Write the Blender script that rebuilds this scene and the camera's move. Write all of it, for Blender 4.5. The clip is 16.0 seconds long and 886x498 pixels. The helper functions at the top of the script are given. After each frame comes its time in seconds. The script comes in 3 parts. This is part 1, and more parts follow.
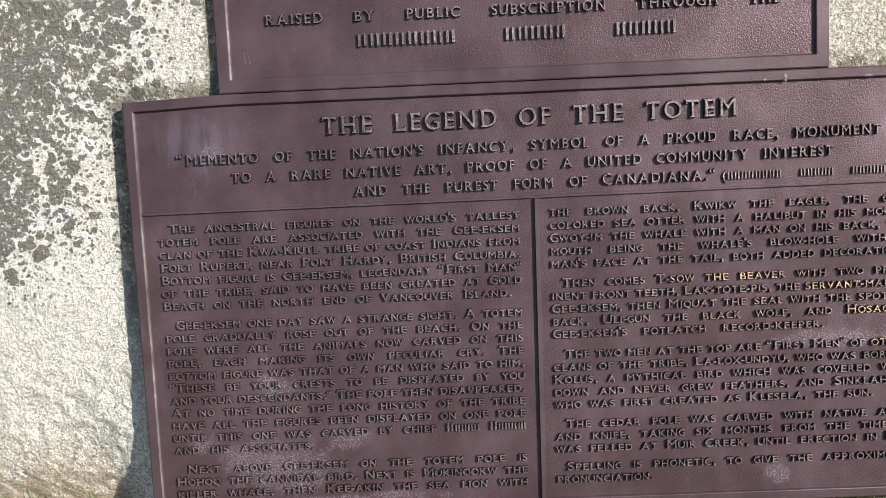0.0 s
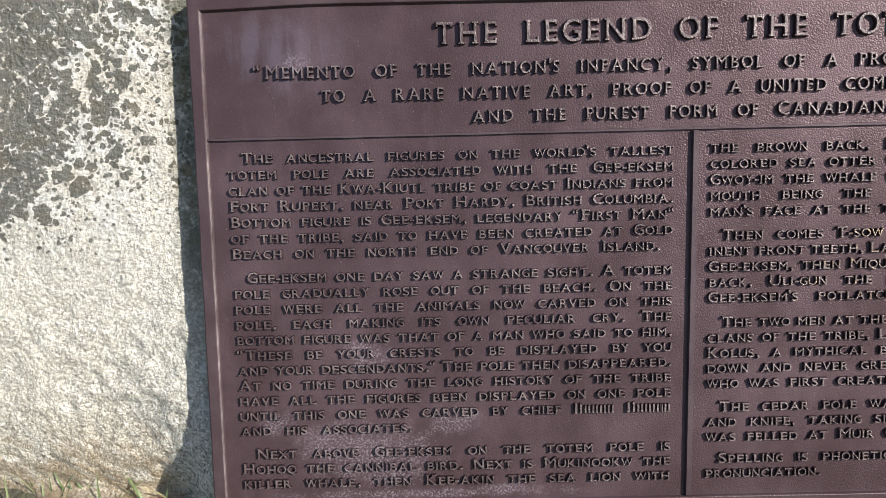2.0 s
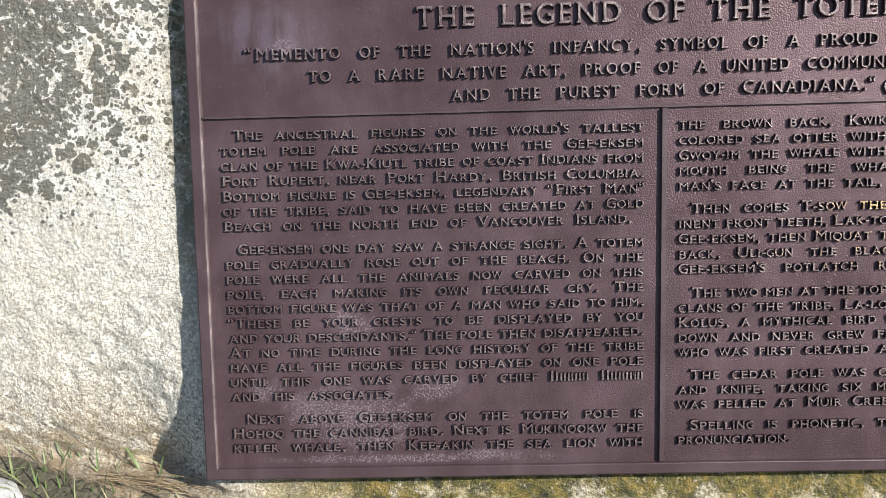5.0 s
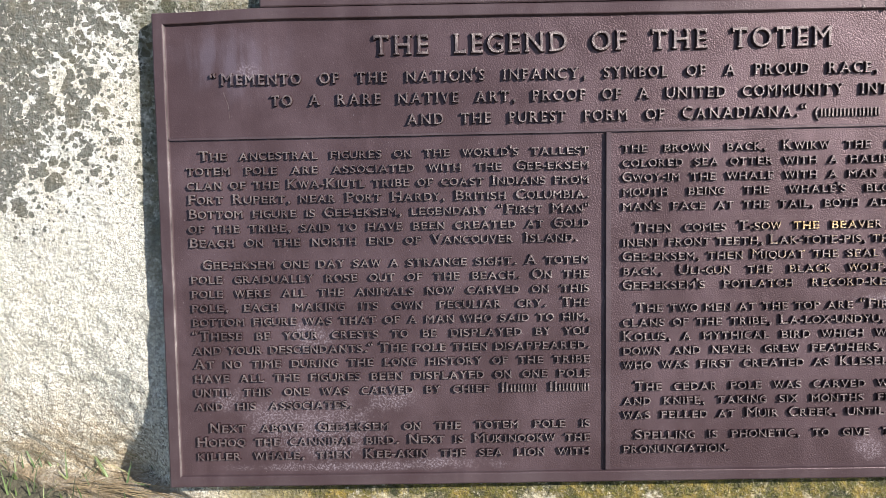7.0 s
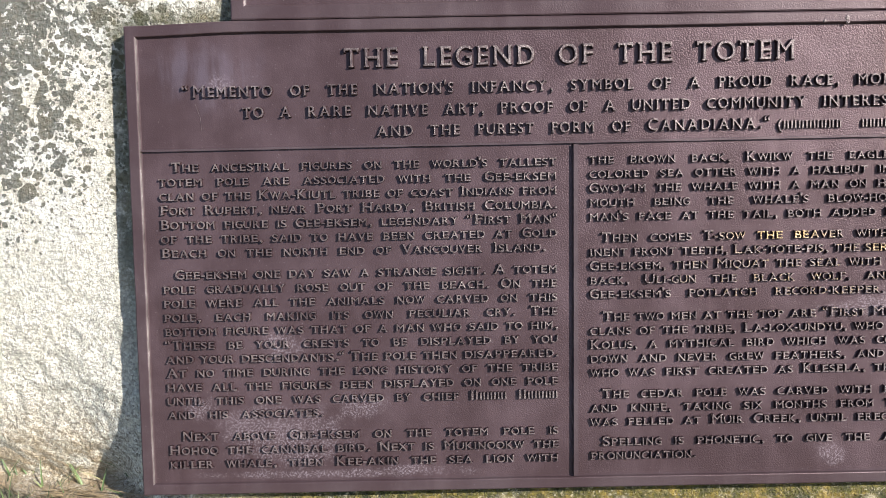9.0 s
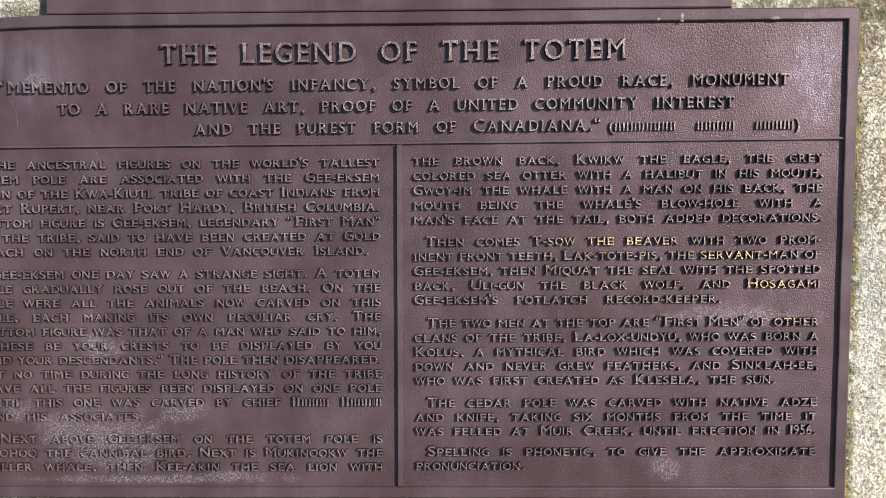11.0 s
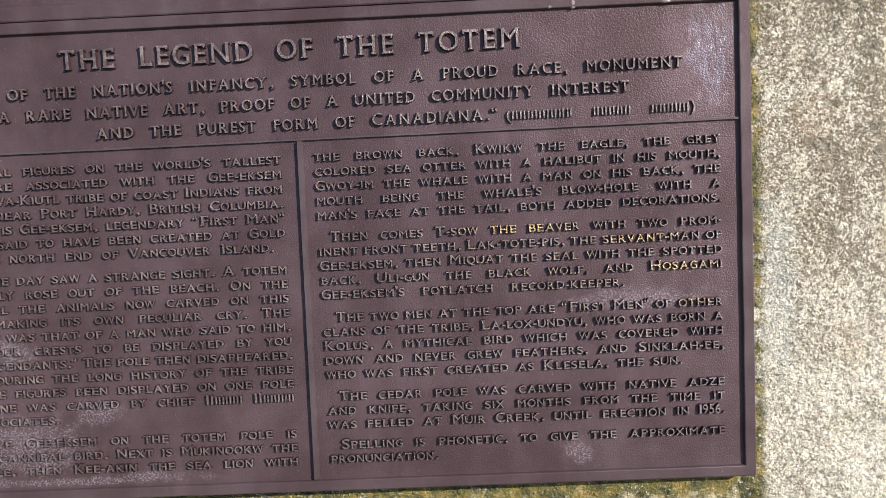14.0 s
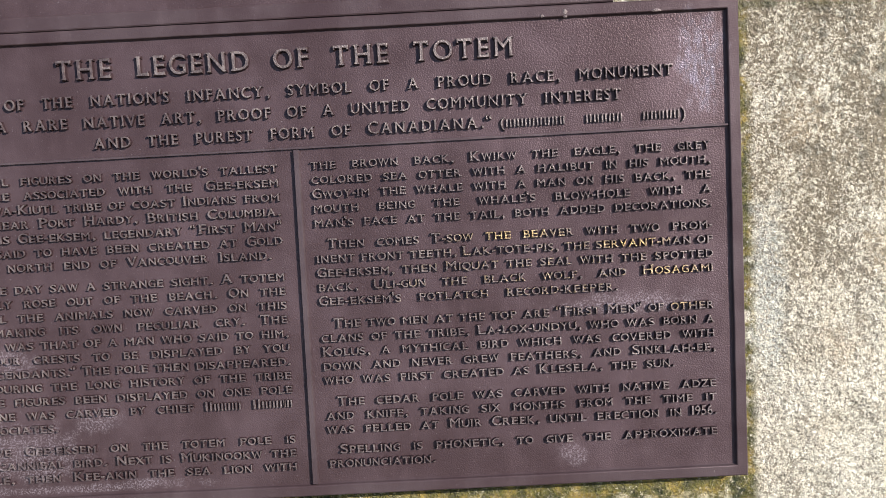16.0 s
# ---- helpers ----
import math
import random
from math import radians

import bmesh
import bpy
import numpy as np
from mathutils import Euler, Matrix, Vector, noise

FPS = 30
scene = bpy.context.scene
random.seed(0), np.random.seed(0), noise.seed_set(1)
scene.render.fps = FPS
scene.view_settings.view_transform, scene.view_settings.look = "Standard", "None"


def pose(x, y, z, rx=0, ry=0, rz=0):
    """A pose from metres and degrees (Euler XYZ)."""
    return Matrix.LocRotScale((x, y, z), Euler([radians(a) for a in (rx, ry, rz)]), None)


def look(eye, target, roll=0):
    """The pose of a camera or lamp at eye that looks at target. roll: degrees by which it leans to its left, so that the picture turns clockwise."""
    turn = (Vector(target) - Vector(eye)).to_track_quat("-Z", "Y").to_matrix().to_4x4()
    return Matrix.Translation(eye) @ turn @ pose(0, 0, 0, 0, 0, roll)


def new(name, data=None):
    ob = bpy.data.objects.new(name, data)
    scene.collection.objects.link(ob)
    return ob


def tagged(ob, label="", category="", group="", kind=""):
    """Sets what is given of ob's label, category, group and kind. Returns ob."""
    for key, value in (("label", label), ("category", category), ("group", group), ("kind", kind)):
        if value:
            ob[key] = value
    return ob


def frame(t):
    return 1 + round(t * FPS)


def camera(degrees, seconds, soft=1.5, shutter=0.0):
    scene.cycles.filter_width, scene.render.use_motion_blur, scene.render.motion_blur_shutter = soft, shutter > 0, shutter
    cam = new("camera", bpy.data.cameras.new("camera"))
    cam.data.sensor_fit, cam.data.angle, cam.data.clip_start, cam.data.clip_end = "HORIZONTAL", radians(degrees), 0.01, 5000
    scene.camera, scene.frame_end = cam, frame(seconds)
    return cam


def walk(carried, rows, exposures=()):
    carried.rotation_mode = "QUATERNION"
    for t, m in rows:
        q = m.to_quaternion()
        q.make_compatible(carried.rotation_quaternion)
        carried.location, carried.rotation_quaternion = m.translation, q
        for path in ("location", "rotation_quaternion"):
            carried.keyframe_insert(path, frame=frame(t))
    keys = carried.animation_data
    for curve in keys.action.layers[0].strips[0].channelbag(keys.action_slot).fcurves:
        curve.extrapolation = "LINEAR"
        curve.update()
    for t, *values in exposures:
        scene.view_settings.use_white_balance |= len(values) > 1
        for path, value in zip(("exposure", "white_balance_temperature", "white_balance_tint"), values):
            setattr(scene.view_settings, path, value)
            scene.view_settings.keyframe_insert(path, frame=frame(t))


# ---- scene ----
# ---- camera and walk ----
cam = camera(59.4, 16.0, 0.6)
LEAN_BACK = 20.0  # the boulder's face leans back by this much
GROUND_Z = 0.020  # where the ground meets the plane of the face
FACE = pose(0, 0, 0, -LEAN_BACK) @ Matrix.Translation((0, 0, -GROUND_Z))
METRES = 0.895
ROWS = [
    (0.0, 0.0, 0.0, 0.0, -0.23, -5.45, 2.45),
    (0.2, 0.0045, 0.0103, -0.0014, -0.86, -5.48, 2.45),
    (0.5, 0.0262, 0.0092, -0.013, -1.01, -6.68, 2.89),
    (0.7, 0.0174, -0.0014, -0.0154, -1.97, -7.76, 2.78),
    (1.0, 0.0243, -0.0097, -0.0375, -1.48, -7.0, 2.62),
    (1.2, 0.0071, -0.0016, -0.046, -2.12, -6.49, 2.5),
    (1.5, -0.0657, 0.0527, -0.0422, -1.17, -6.45, 2.76),
    (1.7, -0.1162, 0.1082, -0.0401, -0.26, -6.53, 2.66),
    (2.0, -0.1499, 0.1755, -0.0583, -0.97, -6.54, 1.2),
    (2.5, -0.1499, 0.2159, -0.0951, -0.86, -5.37, 1.64),
    (3.0, -0.1359, 0.2189, -0.1249, -0.32, -5.21, 1.09),
    (3.5, -0.1247, 0.1889, -0.1218, 0.27, -5.22, 1.14),
    (4.0, -0.1238, 0.1668, -0.1159, 0.01, -5.34, 1.26),
    (6.5, -0.0867, 0.0953, -0.0998, 0.04, -4.04, 1.18),
    (7.0, -0.075, 0.091, -0.1027, -0.51, -3.81, 0.97),
    (7.5, -0.0719, 0.0892, -0.1046, -0.97, -3.71, 1.02),
    (8.0, -0.0689, 0.0862, -0.1019, -1.27, -3.79, 1.04),
    (10.3, 0.0513, 0.0598, -0.0897, 1.15, -3.56, 0.58),
    (10.5, 0.0771, 0.0515, -0.0929, 2.5, -3.35, 0.46),
    (10.7, 0.1017, 0.0624, -0.0895, 2.02, -3.38, 0.67),
    (10.9, 0.1408, 0.0906, -0.0917, 1.07, -3.55, 0.36),
    (11.0, 0.1691, 0.1039, -0.087, 0.24, -4.11, 0.34),
    (11.2, 0.2093, 0.1178, -0.0801, -1.25, -4.66, 0.5),
    (11.5, 0.2356, 0.1143, -0.0719, -0.22, -4.82, 0.78),
    (12.0, 0.2703, 0.0982, -0.0838, 1.11, -4.21, 0.83),
    (12.5, 0.2717, 0.0982, -0.086, 0.94, -4.26, 1.72),
    (13.0, 0.2701, 0.1019, -0.0868, 0.8, -4.27, 2.18),
    (13.5, 0.2665, 0.0995, -0.0857, 0.45, -4.44, 2.3),
    (14.0, 0.2769, 0.0971, -0.0953, 0.21, -4.27, 2.54),
    (14.5, 0.284, 0.0937, -0.0885, 0.15, -4.4, 2.9),
    (15.0, 0.2782, 0.0949, -0.0892, -0.18, -4.52, 3.04),
    (15.5, 0.2726, 0.0915, -0.0861, -0.52, -4.61, 2.93),
    (16.0, 0.2693, 0.0865, -0.0856, -0.66, -4.41, 2.92),
]
START = FACE @ pose(-0.0895, -0.8625, 0.50, 0, 0, 0.8)
walk(cam, [(t, START @ pose(METRES * x, METRES * y, METRES * z, 90 + pitch, roll, yaw)) for t, x, y, z, yaw, pitch, roll in ROWS], [(0.0, 0.80), (0.5, 0.85), (1.0, 0.54), (1.5, 0.58), (2.0, 0.73), (2.5, 0.80), (3.0, 0.68), (3.5, 0.74), (4.0, 0.77), (6.3, 0.97), (8.2, 0.98), (10.3, 0.97), (11.3, 0.96), (12.0, 0.88), (16.0, 0.86)])

# ---- sky and sun ----
to_sun = (FACE.to_3x3() @ Vector((1.0, -1.0, 0.55))).normalized()
elevation = math.asin(to_sun.z)
azimuth = math.atan2(to_sun.x, to_sun.y)
world = bpy.data.worlds.new("sky")
scene.world = world
world.use_nodes = True
sky = world.node_tree.nodes.new("ShaderNodeTexSky")
sky.sky_type, sky.sun_disc = "NISHITA", False
sky.altitude, sky.dust_density = 600, 0.7
sky.sun_elevation, sky.sun_rotation = elevation, azimuth
background = world.node_tree.nodes["Background"]
background.inputs["Strength"].default_value = 0.108
world.node_tree.links.new(sky.outputs["Color"], background.inputs["Color"])
sun_data = bpy.data.lights.new("sun", "SUN")
sun_data.energy, sun_data.angle, sun_data.color = 5.0, radians(0.53), (1.0, 0.96, 0.90)
sun = new("sun", sun_data)
sun.matrix_world = look(tuple(to_sun * 20), (0, 0, 0))


# ---- materials ----
class Paint:
    """A node material with short ways to write sums, noises and mixes."""

    def __init__(self, name):
        self.m = bpy.data.materials.new(name)
        self.m.use_nodes = True
        self.tree = self.m.node_tree
        self.bsdf = self.tree.nodes["Principled BSDF"]
        co = self.tree.nodes.new("ShaderNodeTexCoord")
        self.place = co.outputs["Object"]
        split = self.tree.nodes.new("ShaderNodeSeparateXYZ")
        self.join(self.place, split.inputs[0])
        self.x, self.y, self.z = split.outputs

    def join(self, a, socket):
        if isinstance(a, bpy.types.NodeSocket):
            self.tree.links.new(a, socket)
        elif isinstance(a, (tuple, list)) and len(a) == 3 and socket.type == "RGBA":
            socket.default_value = (*a, 1)
        else:
            socket.default_value = a

    def math(self, kind, a, b=0.0, c=0.0, clamp=False):
        n = self.tree.nodes.new("ShaderNodeMath")
        n.operation, n.use_clamp = kind, clamp
        for s, v in zip(n.inputs, (a, b, c)):
            self.join(v, s)
        return n.outputs[0]

    def add(self, a, b):
        return self.math("ADD", a, b)

    def mul(self, a, b):
        return self.math("MULTIPLY", a, b)

    def step(self, v, low, high):
        n = self.tree.nodes.new("ShaderNodeMapRange")
        n.interpolation_type = "SMOOTHSTEP"
        for s, a in zip(("Value", "From Min", "From Max"), (v, low, high)):
            self.join(a, n.inputs[s])
        return n.outputs[0]

    def noise(self, scale, detail=3.0, rough=0.55, at=None, stretch=None):
        n = self.tree.nodes.new("ShaderNodeTexNoise")
        n.inputs["Scale"].default_value, n.inputs["Detail"].default_value, n.inputs["Roughness"].default_value = scale, detail, rough
        self.join(self.scaled(stretch, at) if stretch else (at or self.place), n.inputs["Vector"])
        return n.outputs["Fac"]

    def turned(self, degrees):
        n = self.tree.nodes.new("ShaderNodeMapping")
        self.join(self.place, n.inputs[0])
        n.inputs["Rotation"].default_value = (0, radians(degrees), 0)
        return n.outputs[0]

    def scaled(self, stretch, at=None):
        n = self.tree.nodes.new("ShaderNodeMapping")
        self.join(at or self.place, n.inputs[0])
        n.inputs["Scale"].default_value = stretch
        return n.outputs[0]

    def warped(self, scale, amount):
        n = self.tree.nodes.new("ShaderNodeTexNoise")
        n.inputs["Scale"].default_value = scale
        self.join(self.place, n.inputs["Vector"])
        v = self.tree.nodes.new("ShaderNodeVectorMath")
        v.operation = "MULTIPLY_ADD"
        self.join(n.outputs["Color"], v.inputs[0])
        v.inputs[1].default_value = (amount,) * 3
        self.join(self.place, v.inputs[2])
        return v.outputs[0]

    def cells(self, scale, at=None, feature="F1"):
        n = self.tree.nodes.new("ShaderNodeTexVoronoi")
        n.feature = feature
        n.inputs["Scale"].default_value = scale
        self.join(at or self.place, n.inputs["Vector"])
        return n.outputs["Distance"], n.outputs["Color"] if feature == "F1" else None

    def red(self, colour, channel=0):
        n = self.tree.nodes.new("ShaderNodeSeparateColor")
        self.join(colour, n.inputs[0])
        return n.outputs[channel]

    def mix(self, f, a, b):
        n = self.tree.nodes.new("ShaderNodeMix")
        n.data_type = "RGBA"
        self.join(f, n.inputs[0])
        self.join(a, n.inputs[6])
        self.join(b, n.inputs[7])
        return n.outputs[2]

    def ramp(self, v, stops):
        n = self.tree.nodes.new("ShaderNodeValToRGB")
        e = n.color_ramp.elements
        while len(e) < len(stops):
            e.new(0.5)
        for k, (at, c) in zip(e, stops):
            k.position, k.color = at, (*c, 1)
        self.join(v, n.inputs[0])
        return n.outputs[0]

    def blob(self, x, z, rx, rz, soft=0.6, ragged=0.5, grain=60):
        """1 inside an uneven patch round (x, z) of the face, 0 outside."""
        dx = self.mul(self.add(self.x, -x), 1 / rx)
        dz = self.mul(self.add(self.z, -z), 1 / rz)
        d = self.math("SQRT", self.add(self.mul(dx, dx), self.mul(dz, dz)))
        d = self.add(d, self.mul(self.add(self.noise(grain, 4, 0.6), -0.5), 2 * ragged))
        return self.step(d, 1.0, 1.0 - soft)

    def bump(self, height, metres, strength=1.0, under=None):
        n = self.tree.nodes.new("ShaderNodeBump")
        n.inputs["Distance"].default_value, n.inputs["Strength"].default_value = metres, strength
        self.join(height, n.inputs["Height"])
        if under:
            self.join(under, n.inputs["Normal"])
        return n.outputs[0]

    def done(self, colour, rough=0.6, metal=0.0, normal=None, gloss=0.5):
        self.bsdf.inputs["Specular IOR Level"].default_value = gloss
        self.join(colour, self.bsdf.inputs["Base Color"])
        self.join(rough, self.bsdf.inputs["Roughness"])
        self.join(metal, self.bsdf.inputs["Metallic"])
        if normal:
            self.join(normal, self.bsdf.inputs["Normal"])
        return self.m


def granite():
    p = Paint("lichened granite")
    at = p.warped(160, 0.003)
    edge, shade = p.cells(340, at)
    tone = p.red(shade)
    crystal = p.ramp(tone, [(0.0, (0.15, 0.13, 0.10)), (0.10, (0.33, 0.29, 0.23)), (0.22, (0.60, 0.55, 0.46)), (0.60, (0.74, 0.70, 0.60)), (1.0, (0.86, 0.84, 0.77))])
    fine = p.noise(900, 2)
    fleck, fleck_tone = p.cells(620, at)
    crystal = p.mix(p.mul(p.step(fine, 0.62, 0.74), 0.55), crystal, (0.14, 0.12, 0.10))
    crystal = p.mix(p.mul(p.step(p.red(fleck_tone), 0.90, 0.94), 0.7), crystal, (0.085, 0.075, 0.062))
    broad = p.noise(9, 4, 0.6)
    _, mica = p.cells(250, p.warped(120, 0.006))
    crystal = p.mix(p.mul(p.step(p.red(mica), 0.80, 0.84), 0.50), crystal, (0.30, 0.27, 0.22))
    crystal = p.mix(p.mul(p.step(p.x, 0.2, 0.5), 0.68), crystal, (0.92, 0.83, 0.67))
    crystal = p.mix(p.mul(p.step(broad, 0.48, 0.66), 0.25), crystal, (0.62, 0.50, 0.34))
    crystal = p.mix(p.mul(p.step(p.noise(240, 4, 0.65), 0.56, 0.66), p.mul(p.step(p.x, 0.2, -0.1), 0.45)), crystal, (0.16, 0.13, 0.10))
    # weathered side: brown film in the hollows between the grains
    weather = p.mul(p.step(p.x, 0.30, 0.50), p.step(p.add(p.z, p.mul(broad, 0.16)), 0.30, 0.50))
    right = p.math("MAXIMUM", p.step(p.x, 0.2, 0.5), p.mul(p.step(p.z, 0.135, 0.120), p.step(p.x, -0.44, -0.36)))
    drift = p.mul(p.add(p.noise(17, 4, 0.6), -0.5), 0.22)
    hollow = p.add(p.add(p.mul(p.noise(165, 4, 0.65), 0.5), p.mul(p.noise(390, 3, 0.6), 0.5)), p.add(drift, p.mul(weather, 0.045)))
    pits = p.step(hollow, 0.512, 0.545)
    crystal = p.mix(p.mul(p.mul(pits, p.add(0.58, p.mul(weather, 0.38))), right), crystal, (0.105, 0.074, 0.045))
    crystal = p.mix(p.mul(p.mul(p.step(hollow, 0.40, 0.52), p.add(0.10, p.mul(weather, 0.28))), right), crystal, (0.50, 0.41, 0.28))
    # flat grey-brown lichens high on the weathered side
    far = p.mul(p.step(p.x, 0.47, 0.55), p.step(p.z, 0.34, 0.46))
    crust = p.mul(p.step(p.noise(44, 5, 0.62), 0.55, 0.60), far)
    crystal = p.mix(p.mul(crust, 0.72), crystal, (0.165, 0.145, 0.105))
    for bx, bz, brx, brz in ((0.560, 0.235, 0.040, 0.050), (0.600, 0.330, 0.030, 0.040), (0.520, 0.470, 0.030, 0.050), (0.640, 0.180, 0.040, 0.030)):
        tan = p.mul(p.blob(bx, bz, brx, brz, 0.9, 0.9, 35), p.step(p.noise(95, 5, 0.7), 0.36, 0.58))
        crystal = p.mix(p.mul(tan, 0.42), crystal, (0.52, 0.38, 0.24))
    # pale bluish crust beside the plate
    pale = p.mul(p.blob(0.478, 0.30, 0.030, 0.13, 0.7, 0.9, 30), p.step(p.noise(210, 4, 0.7), 0.38, 0.52))
    crystal = p.mix(p.mul(pale, 0.50), crystal, (0.60, 0.63, 0.59))
    # rust-brown wash at the foot
    foot = p.mul(p.step(p.z, 0.21, 0.10), p.mul(p.step(p.x, -0.47, -0.54), p.step(p.noise(26, 4, 0.6), 0.30, 0.56)))
    crystal = p.mix(p.mul(foot, 0.60), crystal, (0.54, 0.41, 0.24))
    grainy = p.noise(60, 5, 0.65, at=p.scaled((0.28, 1.0, 1.7), p.turned(-32)))
    crystal = p.mix(p.mul(p.mul(p.step(grainy, 0.48, 0.58), p.step(p.z, 0.24, 0.11)), p.mul(p.step(p.x, -0.47, -0.54), 0.75)), crystal, (0.33, 0.235, 0.13))
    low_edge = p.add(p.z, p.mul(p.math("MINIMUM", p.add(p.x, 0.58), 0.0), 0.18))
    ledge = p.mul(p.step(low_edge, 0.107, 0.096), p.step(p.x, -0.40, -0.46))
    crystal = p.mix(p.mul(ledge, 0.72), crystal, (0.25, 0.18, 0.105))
    strip = p.mul(p.step(p.z, 0.125, 0.108), p.mul(p.step(p.x, -0.44, -0.38), p.step(p.x, 0.47, 0.43)))
    crystal = p.mix(p.mul(strip, p.add(0.30, p.mul(p.step(p.noise(24, 5, 0.65, stretch=(1, 1, 0.35)), 0.38, 0.6), 0.45))), crystal, (0.55, 0.45, 0.22))
    # paler towards the left, fading out towards the foot
    pale_left = p.mul(p.step(p.x, -0.32, -0.43), p.step(p.add(p.z, p.mul(broad, 0.2)), 0.22, 0.46))
    crystal = p.mix(p.mul(p.mul(p.add(pale_left, p.step(p.x, -0.32, -0.43)), p.step(p.z, 0.10, 0.26)), 0.26), crystal, (0.84, 0.80, 0.69))
    # round grey-green lichens, thick towards the upper corner
    nb, nf = p.add(broad, -0.5), p.add(p.noise(26, 5, 0.65), -0.5)
    high = p.mul(p.math("MAXIMUM", p.add(p.z, -0.50), 0.0), -0.45)
    across = p.add(p.add(p.x, high), p.add(p.mul(nb, 0.14), p.mul(nf, 0.10)))
    reach = p.mul(p.step(across, -0.415, -0.54), p.step(p.add(p.z, p.mul(nb, 0.15)), 0.30, 0.48))
    core = p.mul(p.step(across, -0.575, -0.615), p.step(p.add(p.z, p.add(p.mul(nb, 0.1), p.mul(nf, 0.08))), 0.37, 0.41))
    wob = p.warped(70, 0.010)
    spots = None
    for scale, most in ((58, 0.80), (110, 0.78), (200, 0.60)):
        d, c = p.cells(scale, wob)
        size = p.add(p.mul(p.math("POWER", p.red(c, 1), 1.35), p.mul(reach, most)), p.mul(core, p.add(0.16, p.mul(p.red(c, 2), 0.40))))
        s = p.step(p.math("SUBTRACT", size, d), -0.03, 0.04)
        spots = s if spots is None else p.math("MAXIMUM", spots, s)
    for scale, rare in ((75, 0.30), (130, 0.34), (215, 0.45)):
        d, c = p.cells(scale, p.warped(95, 0.006))
        wide = p.mul(p.step(across, -0.405, -0.475), p.step(p.add(p.z, p.mul(nb, 0.2)), 0.36, 0.47))
        s = p.mul(p.step(p.math("SUBTRACT", p.mul(wide, p.add(0.17, p.mul(p.red(c, 2), 0.30))), d), -0.02, 0.03), p.step(p.red(c), rare, rare + 0.02))
        spots = p.math("MAXIMUM", spots, s)
    lichen = p.ramp(p.noise(130, 5, 0.7), [(0.3, (0.062, 0.064, 0.052)), (0.55, (0.115, 0.115, 0.095)), (0.75, (0.18, 0.18, 0.15))])
    bloom_and_sheen = p.mul(p.step(p.noise(45, 4), 0.42, 0.6), p.math("MULTIPLY", reach, 0.7))
    crystal = p.mix(bloom_and_sheen, crystal, (0.80, 0.80, 0.76))
    spots = p.mul(spots, p.math("SUBTRACT", 1.0, p.mul(p.step(p.noise(150, 5, 0.7), 0.57, 0.62), 0.85)))
    lichen = p.mix(p.mul(p.step(p.noise(38, 4, 0.6), 0.48, 0.62), 0.6), lichen, (0.115, 0.095, 0.055))
    crystal = p.mix(p.mul(spots, 0.93), crystal, lichen)
    # dark olive algae along the plates' edge and on the ledge above the wide plate
    algae = p.mul(p.mul(p.step(p.x, -0.485, -0.462), p.step(p.x, -0.43, -0.44)), p.mul(p.step(p.z, 0.22, 0.40), p.step(p.z, 0.615, 0.600)))
    shelf = p.mul(p.mul(p.step(p.z, 0.622, 0.606), p.step(p.z, 0.585, 0.592)), p.step(p.x, -0.455, -0.440))
    slit = p.mul(p.mul(p.step(p.x, -0.362, -0.350), p.step(p.x, -0.32, -0.33)), p.step(p.z, 0.59, 0.60))
    algae = p.math("MAXIMUM", p.math("MAXIMUM", algae, shelf), slit)
    algae = p.mul(algae, p.step(p.noise(55, 5, 0.7), 0.36, 0.54))
    crystal = p.mix(p.mul(algae, 0.8), crystal, p.ramp(p.noise(34, 3), [(0.35, (0.065, 0.072, 0.035)), (0.6, (0.17, 0.135, 0.055))]))
    # yellow-green moss under and beside the plate
    under = p.mul(p.step(p.z, 0.160, 0.140), p.mul(p.step(p.x, -0.42, -0.28), p.step(p.x, 0.465, 0.445)))
    beside = p.mul(p.step(p.x, 0.472, 0.458), p.mul(p.step(p.x, 0.43, 0.44), p.step(p.z, 0.64, 0.56)))
    moss = p.math("MAXIMUM", p.mul(under, p.step(p.add(p.noise(34, 5, 0.7), p.mul(p.add(p.z, -0.074), 6.0)), 0.46, 0.60)), p.mul(beside, p.step(p.noise(40, 5, 0.7), 0.33, 0.48)))
    green = p.ramp(p.noise(60, 4), [(0.34, (0.035, 0.042, 0.010)), (0.5, (0.135, 0.118, 0.020)), (0.68, (0.36, 0.25, 0.05))])
    crystal = p.mix(p.mul(moss, p.step(p.noise(260, 4, 0.65), 0.28, 0.46)), crystal, green)
    crystal = p.mix(p.mul(p.step(edge, 0.46, 0.64), 0.30), crystal, (0.16, 0.13, 0.10))
    height = p.add(p.mul(p.noise(250, 5, 0.66), 1.3), p.add(p.mul(tone, 0.22), p.mul(p.red(fleck_tone, 1), 0.10)))
    height = p.add(height, p.add(p.mul(p.noise(105, 4, 0.6), p.add(1.1, p.mul(p.step(p.x, 0.2, 0.5), 0.4))), p.mul(grainy, p.add(0.3, p.mul(p.step(p.z, 0.24, 0.12), 0.6)))))
    height = p.add(height, p.mul(p.mul(pits, right), -1.6))
    height = p.add(height, p.mul(p.mul(p.noise(135, 4, 0.65), right), 1.9))
    return p.done(crystal, p.add(0.62, p.mul(fine, 0.3)), 0.0, p.bump(height, 0.0058, 1.0))


